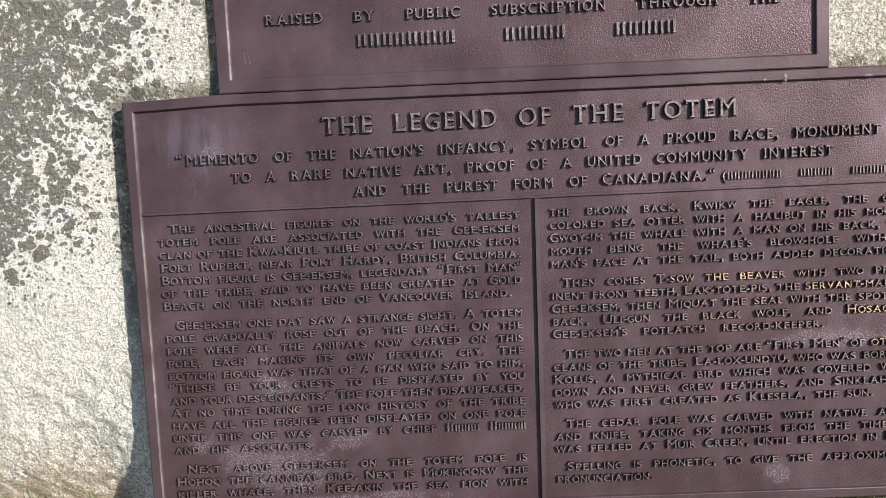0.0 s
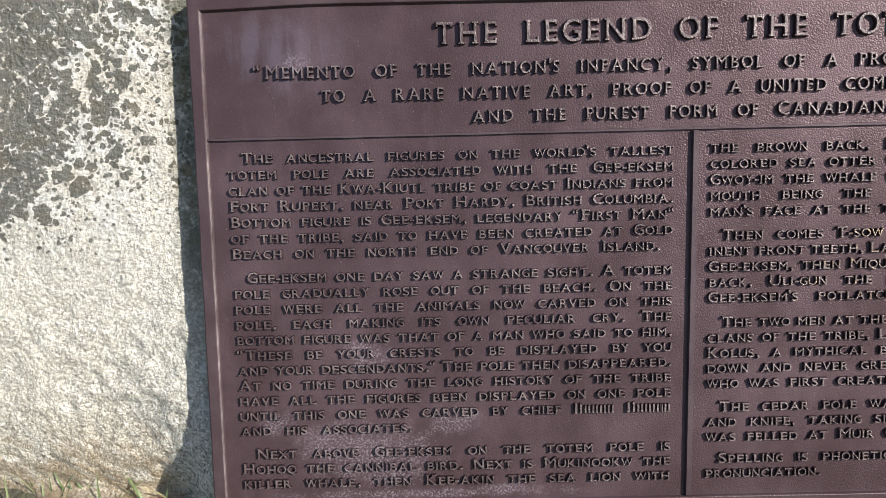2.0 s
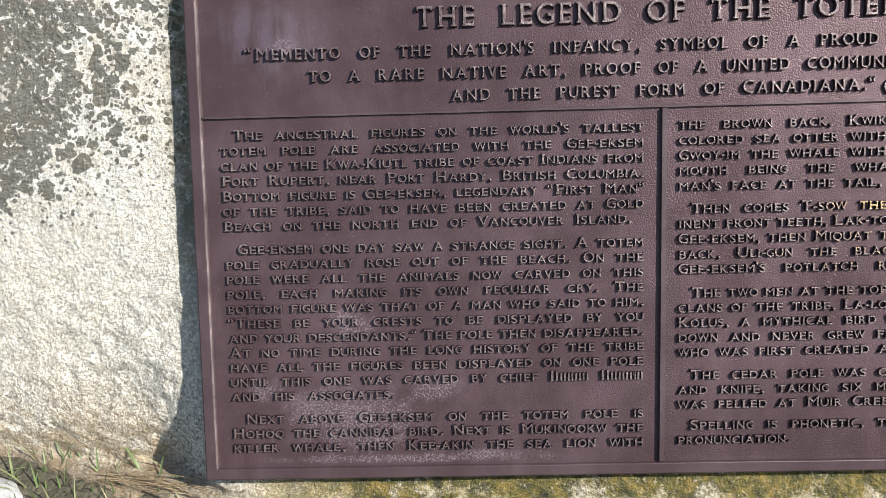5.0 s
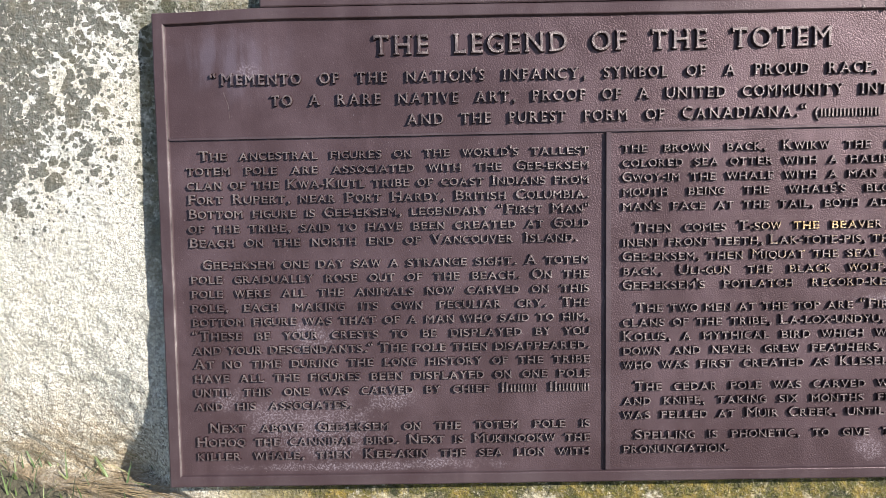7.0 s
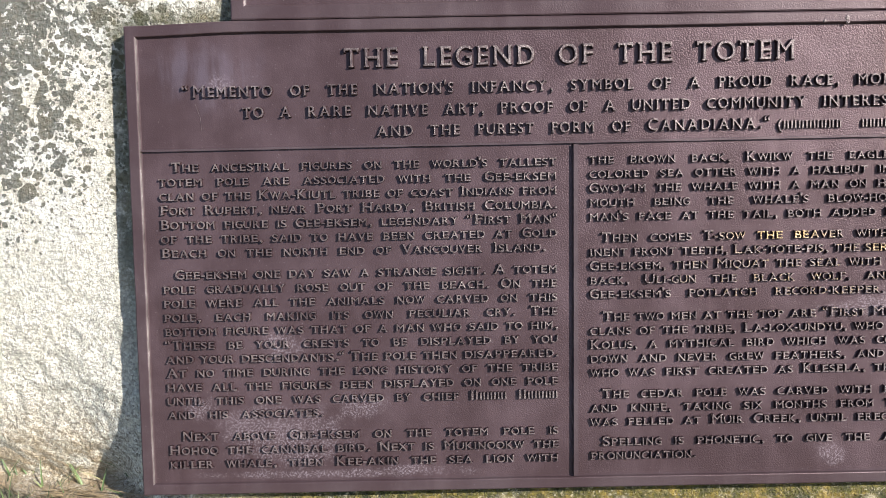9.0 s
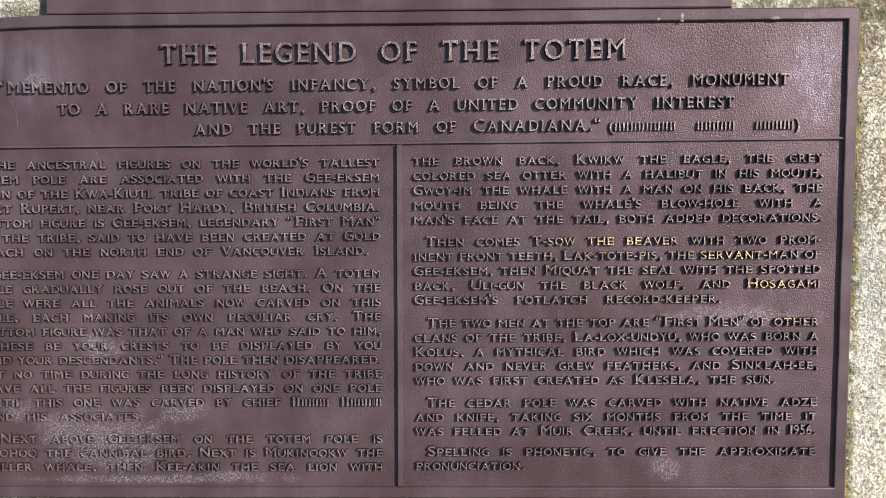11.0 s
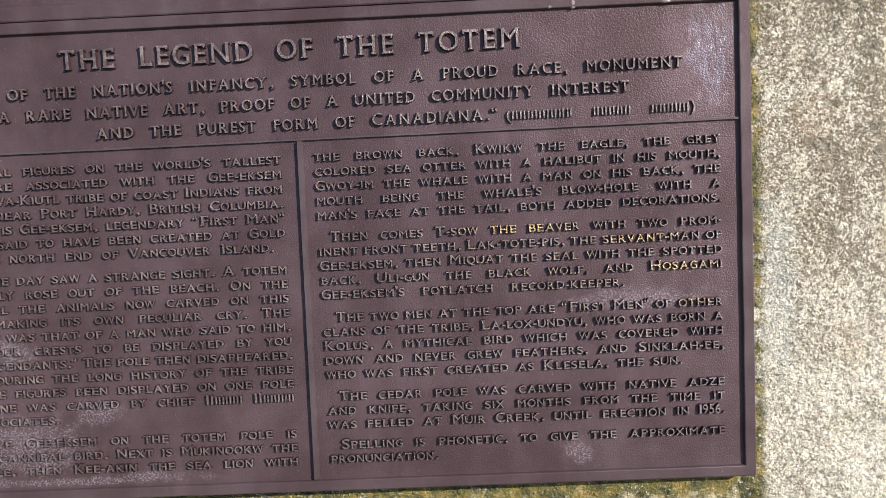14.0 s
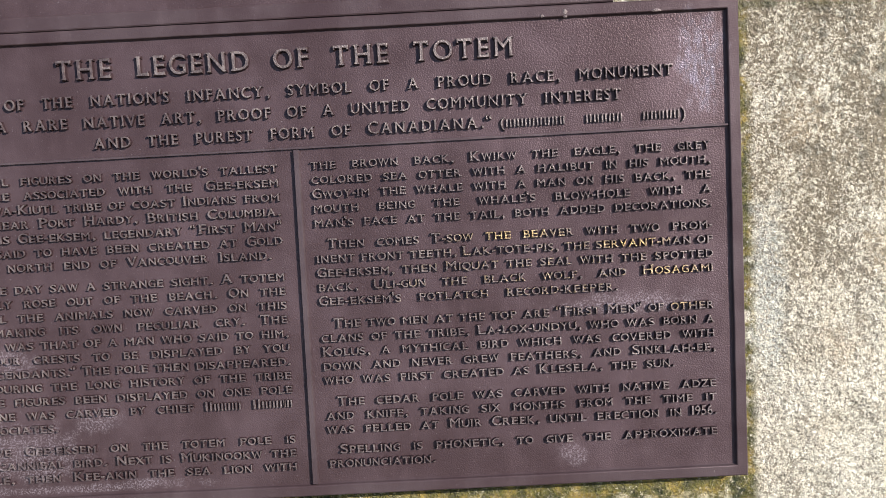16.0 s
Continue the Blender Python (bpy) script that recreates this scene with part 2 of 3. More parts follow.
def bronze(name, dark, light, stipple, rough, gold=False, gloss=0.11):
    p = Paint(name)
    cloud = p.noise(11, 5, 0.6)
    colour = p.mix(p.step(cloud, 0.35, 0.68), dark, light)
    streak = p.step(p.noise(40, 4, 0.6, stretch=(1.0, 1.0, 0.3)), 0.52, 0.72)
    colour = p.mix(p.mul(streak, 0.14), colour, tuple(1.8 * c for c in light))
    speck = p.step(p.noise(430, 3, 0.7), 0.645, 0.70)
    colour = p.mix(p.mul(speck, 0.55 if stipple > 0.0003 else 0.15), colour, (0.24, 0.20, 0.21))
    # chalky marks that water left
    chalk = None
    for x, z, rx, rz in ((-0.335, 0.188, 0.040, 0.022), (-0.285, 0.155, 0.05, 0.020), (-0.355, 0.535, 0.018, 0.014), (0.268, 0.146, 0.020, 0.016), (-0.17, 0.136, 0.06, 0.008), (-0.3, 0.27, 0.03, 0.02), (0.33, 0.3, 0.10, 0.016), (-0.385, 0.205, 0.022, 0.016), (-0.22, 0.205, 0.030, 0.018), (-0.30, 0.175, 0.085, 0.040), (-0.24, 0.1335, 0.17, 0.006)):
        b = p.blob(x, z, rx, rz, 0.8, 0.9, 70)
        chalk = b if chalk is None else p.math("MAXIMUM", chalk, b)
    chalk = p.mul(chalk, p.add(p.mul(p.step(p.noise(190, 4, 0.7), 0.34, 0.62), 0.25), p.mul(p.step(p.noise(480, 3, 0.7), 0.50, 0.58), 1.1)))
    colour = p.mix(p.mul(chalk, 0.42), colour, (0.29, 0.24, 0.265))
    # dull bluish reflection painted into the upper corner, drawn out downwards
    bloom_and_sheen = p.mul(p.blob(-0.37, 0.545, 0.075, 0.05, 0.9, 0.7, 30), p.step(p.noise(70, 4, 0.6, stretch=(1, 1, 0.15)), 0.36, 0.64))
    colour = p.mix(p.mul(bloom_and_sheen, 0.30), colour, (0.17, 0.145, 0.185))
    # pale sheen painted near the upper right corner, with lower roughness and deeper pits
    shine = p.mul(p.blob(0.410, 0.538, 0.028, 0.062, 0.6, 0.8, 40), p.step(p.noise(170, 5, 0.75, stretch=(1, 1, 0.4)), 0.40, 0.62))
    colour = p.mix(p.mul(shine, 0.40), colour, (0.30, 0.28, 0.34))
    metal = 0.25
    if gold:
        dull = p.mul(p.step(p.noise(150, 4, 0.65), 0.44, 0.58), p.add(0.30, p.mul(p.step(p.x, 0.05, -0.15), 0.35)))
        colour = p.mix(dull, colour, (0.046, 0.029, 0.031))
        worn = None
        for x, z, rx, rz in ((0.215, 0.375, 0.075, 0.012), (0.335, 0.360, 0.05, 0.010), (0.375, 0.331, 0.050, 0.008), (0.385, 0.300, 0.03, 0.012)):
            b = p.blob(x, z, rx, rz, 0.9, 0.6, 140)
            worn = b if worn is None else p.math("MAXIMUM", worn, b)
        worn = p.add(p.mul(worn, 0.72), p.mul(p.mul(p.blob(0.24, 0.33, 0.20, 0.07, 0.9, 0.4, 30), p.step(p.noise(260, 3, 0.6), 0.50, 0.62)), 0.45))
        colour = p.mix(p.mul(worn, 0.62), colour, (0.62, 0.42, 0.17))
        metal = p.add(0.25, p.mul(worn, 0.6))
    dimple, _ = p.cells(640, p.warped(300, 0.002))
    pit = p.mul(p.add(p.add(p.mul(p.noise(900, 3, 0.6), 0.6), p.mul(dimple, -0.8)), p.mul(p.noise(160, 3), 0.3)), p.add(p.add(0.45, p.mul(p.step(p.x, -0.36, 0.06), 0.40)), p.mul(shine, 1.2)))
    r = p.add(rough, p.add(p.mul(p.add(cloud, -0.5), 0.3), p.mul(shine, -0.16)))
    return p.done(colour, p.add(r, p.mul(chalk, 0.2)), metal, p.bump(pit, stipple, 1.0), gloss)


def plain(name, a, b, scale, rough, height=0.0):
    p = Paint(name)
    n = p.noise(scale, 5, 0.6)
    colour = p.mix(p.step(n, 0.35, 0.65), a, b)
    colour = p.mix(p.mul(p.step(p.noise(scale * 9, 3), 0.45, 0.7), 0.4), colour, tuple(0.6 * c for c in a))
    return p.done(colour, rough, 0.0, p.bump(p.noise(scale * 5, 4), height) if height else None)


M_GRANITE = granite()
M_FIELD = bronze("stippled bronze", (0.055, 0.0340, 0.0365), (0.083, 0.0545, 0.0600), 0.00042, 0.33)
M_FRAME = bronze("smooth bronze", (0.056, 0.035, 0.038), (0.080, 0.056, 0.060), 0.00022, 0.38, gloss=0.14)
# pale bronze that paints a sunlit highlight along the rim's inner edge
M_EDGE_GLINT = bronze("bronze edge with painted highlight", (0.080, 0.060, 0.060), (0.34, 0.29, 0.28), 0.0009, 0.26, gloss=0.5)
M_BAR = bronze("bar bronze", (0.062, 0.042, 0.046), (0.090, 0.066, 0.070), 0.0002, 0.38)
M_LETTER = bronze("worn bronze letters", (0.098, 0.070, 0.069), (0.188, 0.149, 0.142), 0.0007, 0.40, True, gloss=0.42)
# darker bronze for the letters' sides: shade put into the colour
M_LETTER_SHADE = bronze("shade painted on letter sides", (0.030, 0.017, 0.019), (0.050, 0.030, 0.033), 0.0003, 0.5)
M_SOIL = plain("turf and soil", (0.055, 0.050, 0.032), (0.120, 0.106, 0.068), 22, 0.95, 0.01)
M_STRAW = plain("dry straw", (0.20, 0.145, 0.080), (0.36, 0.27, 0.155), 30, 0.7)
M_STONE = plain("pale stone", (0.34, 0.34, 0.33), (0.48, 0.48, 0.47), 40, 0.8, 0.002)


def blade_paint():
    p = Paint("grass blades")
    g = p.tree.nodes.new("ShaderNodeNewGeometry")
    colour = p.ramp(g.outputs["Random Per Island"], [(0.0, (0.06, 0.095, 0.030)), (0.5, (0.12, 0.165, 0.060)), (0.8, (0.23, 0.25, 0.12)), (1.0, (0.36, 0.31, 0.18))])
    p.bsdf.inputs["Transmission Weight"].default_value = 0.0
    return p.done(colour, 0.5)


M_GRASS = blade_paint()


# ---- builders ----
def mesh_from(name, verts, faces, smooth=True, slots=None):
    me = bpy.data.meshes.new(name)
    me.from_pydata([tuple(map(float, v)) for v in verts], [], faces)
    if slots is not None:
        me.polygons.foreach_set("material_index", slots)
    me.validate()
    me.update()
    if smooth:
        me.polygons.foreach_set("use_smooth", [True] * len(me.polygons))
    return me


def part(name, me, material, parent, label=""):
    ob = new(name, me)
    if not me.materials:
        me.materials.append(material)
    ob.parent = parent
    return tagged(ob, label)


def value_noise(x, z, cell, seed):
    """Smooth noise from -1 to 1 with grains of the given size."""
    rng = np.random.default_rng(seed)
    table = rng.uniform(-1, 1, (256, 256))
    u, v = x / cell + 91.3, z / cell + 47.7
    i, j = np.floor(u).astype(int), np.floor(v).astype(int)
    a, b = u - i, v - j
    a, b = a * a * (3 - 2 * a), b * b * (3 - 2 * b)
    pick = lambda p, q: table[p % 256, q % 256]
    return (pick(i, j) * (1 - a) + pick(i + 1, j) * a) * (1 - b) + (pick(i, j + 1) * (1 - a) + pick(i + 1, j + 1) * a) * b


def ease(v, low, high):
    s = np.clip((v - low) / (high - low), 0, 1)
    return s * s * (3 - 2 * s)


# ---- ground ----
def bank_height(x, y):
    """How the ground rises beside the boulder's foot."""
    return np.interp(x, [-1.4, -1.0, -0.80, -0.65, -0.47, -0.42, -0.30], [0.0, 0.060, 0.057, 0.049, 0.044, 0.026, -0.010]) * ease(y, -0.04, 0.11) * ease(y, 1.3, 0.6)


def ground():
    edge = np.concatenate([-np.geomspace(400, 2.2, 14), np.linspace(-2, 2, 161), np.geomspace(2.2, 400, 14)])
    gx, gy = np.meshgrid(edge, edge, indexing="ij")
    near = np.exp(-(gx ** 2 + gy ** 2) / 9)
    gz = near * (0.012 * value_noise(gx, gy, 0.22, 5) + 0.006 * value_noise(gx, gy, 0.08, 6)) + (1 - near) * 0.05 * value_noise(gx, gy, 5.0, 7) - 0.004
    gz = gz + bank_height(gx, gy)
    n = len(edge)
    verts = np.stack([gx, gy, gz], -1).reshape(-1, 3)
    faces = [(i * n + j, (i + 1) * n + j, (i + 1) * n + j + 1, i * n + j + 1) for i in range(n - 1) for j in range(n - 1)]
    ob = new("ground", mesh_from("ground", verts, faces))
    ob.data.materials.append(M_SOIL)
    tagged(ob, "dark soil and short turf round the boulder", "ground", kind="structure")


ground()


# ---- boulder ----
def crease_line(x):
    """The height of the crease above the lip along the boulder's foot."""
    return np.interp(x, [-0.80, -0.68, -0.63, -0.59, -0.53, -0.47, -0.455, -0.41, -0.36], [0.150, 0.122, 0.112, 0.104, 0.1035, 0.100, 0.092, 0.077, 0.06])


def lip_depth(x):
    return np.interp(x, [-0.68, -0.60, -0.54, -0.47, -0.44], [0.074, 0.062, 0.047, 0.031, 0.022])


def face_depth(x, z):
    """How far the stone lies behind the plates' front, over the face's plane."""
    side = np.interp(z, [0.0, 0.08, 0.10, 0.12, 0.15, 0.22, 0.29, 0.40, 0.50, 0.60, 0.75], [0.160, 0.113, 0.092, 0.078, 0.062, 0.045, 0.034, 0.014, 0.009, 0.006, 0.012])
    left = ease(x, -0.43, np.interp(z, [0.14, 0.17, 0.28], [-0.525, -0.535, -0.58]))
    base = np.interp(z, [0.57, 0.62], [0.021, 0.011]) + 0.05 * ease(z, 0.05, -0.10)
    y = base * (1 - left) + side * left
    y = y + 0.55 * np.clip(np.abs(x) - 0.66, 0, None) ** 1.6 + 0.5 * np.clip(z - 0.90, 0, None) ** 1.5
    # a brown lip that stands out below a crease along the foot
    crease = crease_line(x) + 0.003 * value_noise(x, x * 0, 0.035, 31)
    y = y + (lip_depth(x) + 0.004 * value_noise(x, z, 0.03, 33) - y) * ease(z, crease + 0.003, crease - 0.009) * ease(x, -0.40, -0.46)
    bed = ease(np.abs(x), 0.47, 0.44) * ease(z, 0.10, 0.125)
    rough = 0.0035 * value_noise(x, z, 0.16, 1) + 0.0022 * value_noise(x, z, 0.045, 2) + 0.0017 * value_noise(x, z, 0.019, 3) + 0.0013 * value_noise(x, z, 0.010, 4) + 0.0007 * value_noise(x, z, 0.0065, 14)
    knobs = (0.0016 * value_noise(x + 0.5 * z, z - 0.4 * x, 0.008, 21) + 0.0018 * value_noise(x, z, 0.013, 22)) * ease(x, -0.42, -0.47) * ease(z, 0.42, 0.25)
    return y + rough * (1 - 0.7 * bed) + knobs


def foot_line(x):
    return np.interp(x, [-1.1, -0.80, -0.69, -0.64, -0.60, -0.55, -0.50, -0.43, -0.34, -0.20, 0.0, 1.2], [0.22, 0.105, 0.064, 0.045, 0.027, 0.010, -0.008, -0.028, -0.05, -0.07, -0.12, -0.12])


def boulder():
    xs = np.concatenate([np.linspace(-1.05, -0.74, 14)[:-1], np.arange(-0.74, 0.70, 0.003), np.linspace(0.70, 1.15, 16)])
    us = np.concatenate([np.linspace(0, 0.70, 235)[:-1], np.linspace(0.70, 1.0, 30)])
    gx, gu = np.meshgrid(xs, us, indexing="ij")
    foot = foot_line(gx) + 0.004 * value_noise(gx, gx * 0, 0.03, 9)
    top = 1.14 - 0.22 * np.clip(np.abs(gx) - 0.35, 0, None) ** 1.4 + 0.03 * value_noise(gx, gx * 0, 0.3, 8)
    gz = foot + (top - foot) * gu
    gy = face_depth(gx, gz)
    over = gz - foot
    gy = gy + 0.022 * np.exp(-over / 0.007) + 0.016 * np.exp(-over / 0.035)
    ledge = ease(gx, -0.70, -0.60) * ease(gx, -0.36, -0.44) * ease(gz, 0.125, 0.09)
    gy = gy + ledge * 0.006 * value_noise(gx * 0.25 + gz * 0.6, gz + 0.35 * gx, 0.009, 12)
    n, k = len(xs), len(us)
    verts = [tuple(v) for v in np.stack([gx, gy, gz], -1).reshape(-1, 3)]
    faces = [(i * k + j, (i + 1) * k + j, (i + 1) * k + j + 1, i * k + j + 1) for i in range(n - 1) for j in range(k - 1)]
    rim = [i * k for i in range(n)] + [(n - 1) * k + j for j in range(1, k)] + [i * k + k - 1 for i in range(n - 2, -1, -1)] + [j for j in range(k - 2, 0, -1)]
    ring = rim
    for shrink, back in ((0.985, 0.10), (0.95, 0.26), (0.90, 0.45), (0.72, 0.68), (0.40, 0.80)):
        nxt = []
        for r in rim:
            x, y, z = verts[r]
            nxt.append(len(verts))
            verts.append((0.05 + (x - 0.05) * shrink, max(y, 0.02) * 0.5 + back, 0.5 + (z - 0.5) * shrink - 0.25 * back * (z < 0.4)))
        m = len(rim)
        faces += [(ring[a], ring[(a + 1) % m], nxt[(a + 1) % m], nxt[a]) for a in range(m)]
        ring = nxt
    faces.append(tuple(ring))
    me = mesh_from("granite_boulder", verts, faces)
    bm = bmesh.new()
    bm.from_mesh(me)
    bmesh.ops.recalc_face_normals(bm, faces=bm.faces)
    bm.to_mesh(me)
    bm.free()
    ob = new("granite_boulder", me)
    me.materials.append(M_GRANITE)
    ob.matrix_world = FACE
    tagged(ob, "pale granite boulder with grey lichens and yellow moss", "boulder")


boulder()


# ---- raised lettering ----
GLYPHS = {}
CAP = 0.682


def outline_of(ch, swell):
    """The flat letter, made bolder by swell: points and triangles; capitals are 1 high."""
    data = bpy.data.curves.new("glyph", "FONT")
    data.body, data.resolution_u, data.size, data.offset = ch, 3, 1.0, swell
    ob = bpy.data.objects.new("glyph", data)
    scene.collection.objects.link(ob)
    me = ob.to_mesh()
    found = ([v.co.to_2d() / CAP for v in me.vertices], [tuple(p.vertices) for p in me.polygons])
    ob.to_mesh_clear()
    bpy.data.objects.remove(ob)
    bpy.data.curves.remove(data)
    return found


def glyph(ch):
    """One letter of the built-in font with slab serifs on its stems: vertices (x, height, depth 0 to 1), faces and width; capitals are 1 high."""
    if ch in GLYPHS:
        return GLYPHS[ch]
    tries = [(-0.008, 0.004, 0.020), (-0.004, 0.004, 0.012)] if ch in "MWK" else [(-0.006, 0.008, 0.038), (-0.004, 0.008, 0.028), (0.0, 0.008, 0.018)]
    for swells in tries + [(0.004, 0.004, 0.004)]:
        (flat, tris), (mid, _), (wide, _) = [outline_of(ch, swell) for swell in swells]
        if len(wide) == len(flat) == len(mid) and max((p - q).length for p, q in zip(flat, wide)) < 0.15:
            break
    n = len(flat)
    low, high = min(c.x for c in flat), max(c.x for c in flat)
    count = {}
    for t in tris:
        for a, b in zip(t, t[1:] + t[:1]):
            key = (min(a, b), max(a, b))
            count.setdefault(key, []).append((a, b))
    outline = [e[0] for e in count.values() if len(e) == 1]
    verts = [(c.x, c.y, 1.0) for c in flat] + [(c.x, c.y, 0.78) for c in mid] + [(c.x, c.y, 0.0) for c in wide]
    faces = list(tris) + [(b + k, a + k, a + n + k, b + n + k) for a, b in outline for k in (0, n)]
    # slot 0: top and bevel; slot 1: sides with the painted shade
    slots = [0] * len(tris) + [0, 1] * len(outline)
    slabs = []
    x_min, x_max = low, high
    for a, b in outline if ch.isalpha() else ():
        p, q = flat[a], flat[b]
        x0, x1, y0, y1 = min(p.x, q.x), max(p.x, q.x), min(p.y, q.y), max(p.y, q.y)
        for level, up in ((-0.012, 0.10), (1.012, -0.10)):
            band = sorted((level, level + up))
            if abs(p.y - level) < 0.04 and abs(q.y - level) < 0.04:
                if 0.05 < x1 - x0 < 0.30 and ch not in "OCGSQUMNWVX":
                    slabs.append((x0 - 0.10, x1 + 0.10, *band))
                elif x1 - x0 >= 0.30 and ch in "EFLBDPR" and x0 < x_min + 0.05:
                    slabs.append((x0 - 0.09, x0 + 0.05, *band))
                elif ch in "MN" and 0.05 < x1 - x0 < 0.30:
                    slabs.append((x0 - 0.09, x0 + 0.04, *band) if x0 < 0.3 else (x1 - 0.04, x1 + 0.09, *band))
            if ch in "EFLTZ" and x1 - x0 < 0.02 and 0.06 < y1 - y0 < 0.25 and min(abs(y0 - level), abs(y1 - level)) < 0.04:
                tick = sorted((level, level + 2.4 * up))
                if x1 > x_max - 0.06:
                    slabs.append((x1 - 0.09, x1 + 0.02, *tick))
                elif ch == "T" and x0 < x_min + 0.06:
                    slabs.append((x0 - 0.02, x0 + 0.09, *tick))
    for x0, x1, y0, y1 in slabs:
        k = len(verts)
        verts += [(x, y, 0.95) for x, y in ((x0 + 0.02, y0 + 0.02), (x1 - 0.02, y0 + 0.02), (x1 - 0.02, y1 - 0.02), (x0 + 0.02, y1 - 0.02))]
        verts += [(x, y, 0.0) for x, y in ((x0 - 0.03, y0 - 0.03), (x1 + 0.03, y0 - 0.03), (x1 + 0.03, y1 + 0.03), (x0 - 0.03, y1 + 0.03))]
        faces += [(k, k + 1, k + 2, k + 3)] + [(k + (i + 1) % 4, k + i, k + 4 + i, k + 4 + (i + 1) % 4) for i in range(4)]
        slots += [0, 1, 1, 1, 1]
        low, high = min(low, x0), max(high, x1)
    GLYPHS[ch] = (np.array([(x - low, y, d) for x, y, d in verts]), faces, high - low, slots)
    return GLYPHS[ch]


def block(width, tall):
    """Two plain upright bars in place of a letter that is not to be read."""
    verts, faces = [], []
    for x0, x1 in ((0, 0.25 * width), (0.60 * width, 0.85 * width)):
        k = len(verts)
        verts += [(x, y, d) for d in (1.0, 0.0) for x, y in ((x0, 0), (x1, 0), (x1, tall), (x0, tall))]
        faces += [tuple(k + i for i in q) for q in ((0, 1, 2, 3), (1, 0, 4, 5), (2, 1, 5, 6), (3, 2, 6, 7), (0, 3, 7, 4))]
    # the bars' sides take the painted shade as well
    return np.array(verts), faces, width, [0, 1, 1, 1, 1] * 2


# how much wider or narrower than the font's the small letters are cast
WIDE = {"A": 1.06, "B": 0.97, "C": 0.93, "E": 1.10, "F": 1.05, "G": 0.85, "H": 1.10, "I": 1.06, "M": 1.10, "N": 0.95, "O": 0.95, "P": 1.10, "U": 1.05, "V": 0.91, "W": 0.95, "Y": 0.84}


def line_of_text(text, x0, x1, z, cap, small, proud, stretch, gap, cast, slope=0.0):
    """Raised words from x0 to x1 on the base line z, as a list of (vertices, faces), a letter each; capitals stand cap high, other letters small.
    Letters between ~ marks are plain bars."""
    words, masked = [], False
    for word in text.split(" "):
        run, w = [], 0.0
        for ch in word:
            if ch == "~":
                masked = not masked
                continue
            upper = ch.isupper() or ch.isdigit() or not ch.isalpha()
            size = cap if upper else small
            g = block(0.62 if ch.upper() not in "IJ" else 0.25, 1.0) if masked and ch.isalpha() else glyph(ch.upper())
            k = size * (stretch * WIDE.get(ch.upper(), 1.0) + (0.40 if ch.isalpha() and ch not in "iI" else 0.12) / g[2] if cast else stretch)
            if ch in ",." and run:
                w += 0.16 * small
            run.append((w, g, k, size))
            if ch == "\u201c" and len(run) == 1:
                w += 0.25 * small
            w += g[2] * k + gap * small
        words.append((run, w - gap * small))
    total = sum(w for _, w in words)
    gaps = len(words) - 1
    squeeze = min(1.0, (x1 - x0 - gaps * 0.80 * small) / total) if gaps else (x1 - x0) / total
    space = (x1 - x0 - total * squeeze) / gaps if gaps else 0.0
    out, x = [], x0
    for run, w in words:
        for at, (v, f, _, slots), k, size in run:
            c = np.empty_like(v)
            c[:, 0] = x + (at + v[:, 0] * k) * squeeze
            c[:, 1] = -v[:, 2] * proud + 0.0006 * (1 - v[:, 2])
            c[:, 2] = z + v[:, 1] * size
            # the uneven hand of the mould
            c[:, 0] += 0.00018 * np.sin(1900 * c[:, 2] + 740 * c[:, 0])
            c[:, 2] += 0.00018 * np.sin(1500 * c[:, 0] - 910 * c[:, 2]) + slope * c[:, 0]
            out.append((c, f, slots))
        x += w * squeeze + space
    return out


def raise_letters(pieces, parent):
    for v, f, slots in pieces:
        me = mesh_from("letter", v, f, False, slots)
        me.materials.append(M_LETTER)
        me.materials.append(M_LETTER_SHADE)
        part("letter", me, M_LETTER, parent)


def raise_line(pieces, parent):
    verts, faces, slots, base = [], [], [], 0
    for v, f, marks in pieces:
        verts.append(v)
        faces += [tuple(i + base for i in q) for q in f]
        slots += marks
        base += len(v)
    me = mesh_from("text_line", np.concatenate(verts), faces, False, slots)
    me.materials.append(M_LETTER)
    me.materials.append(M_LETTER_SHADE)
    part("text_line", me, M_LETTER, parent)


# ---- plaques ----
def loop_mesh(name, x0, x1, z0, z1, profile, wave=0.0, dip=0.0, bright=()):
    """A frame round a rectangle with mitred corners: the profile gives distances inwards from the outer edge and depths."""
    steps = 40
    ring = [(s / steps, e) for e in range(4) for s in range(steps)]
    verts = []
    for s, e in ring:
        for d, y in profile:
            cs = [(x0 + d, z0 + d), (x1 - d, z0 + d), (x1 - d, z1 - d), (x0 + d, z1 - d)]
            a, b = cs[e], cs[(e + 1) % 4]
            x, z = a[0] + (b[0] - a[0]) * s, a[1] + (b[1] - a[1]) * s
            j = wave * noise.noise((x * 25, z * 25, e * 3.1 + d * 40)) * min(1, 8 * s, 8 * (1 - s))
            sink = dip * float(ease(x, -0.33, -0.445)) if z > 0.5 * (z0 + z1) else 0.0
            verts.append((x + (j if e % 2 else 0), y, z - sink + (0 if e % 2 else j)))
    m, k = len(ring), len(profile)
    faces = [(i * k + j, ((i + 1) % m) * k + j, ((i + 1) % m) * k + j + 1, i * k + j + 1) for i in range(m) for j in range(k - 1)]
    # the bright strips carry the painted highlight, on the left side only
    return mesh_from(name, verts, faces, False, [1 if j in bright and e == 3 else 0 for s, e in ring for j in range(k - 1)])


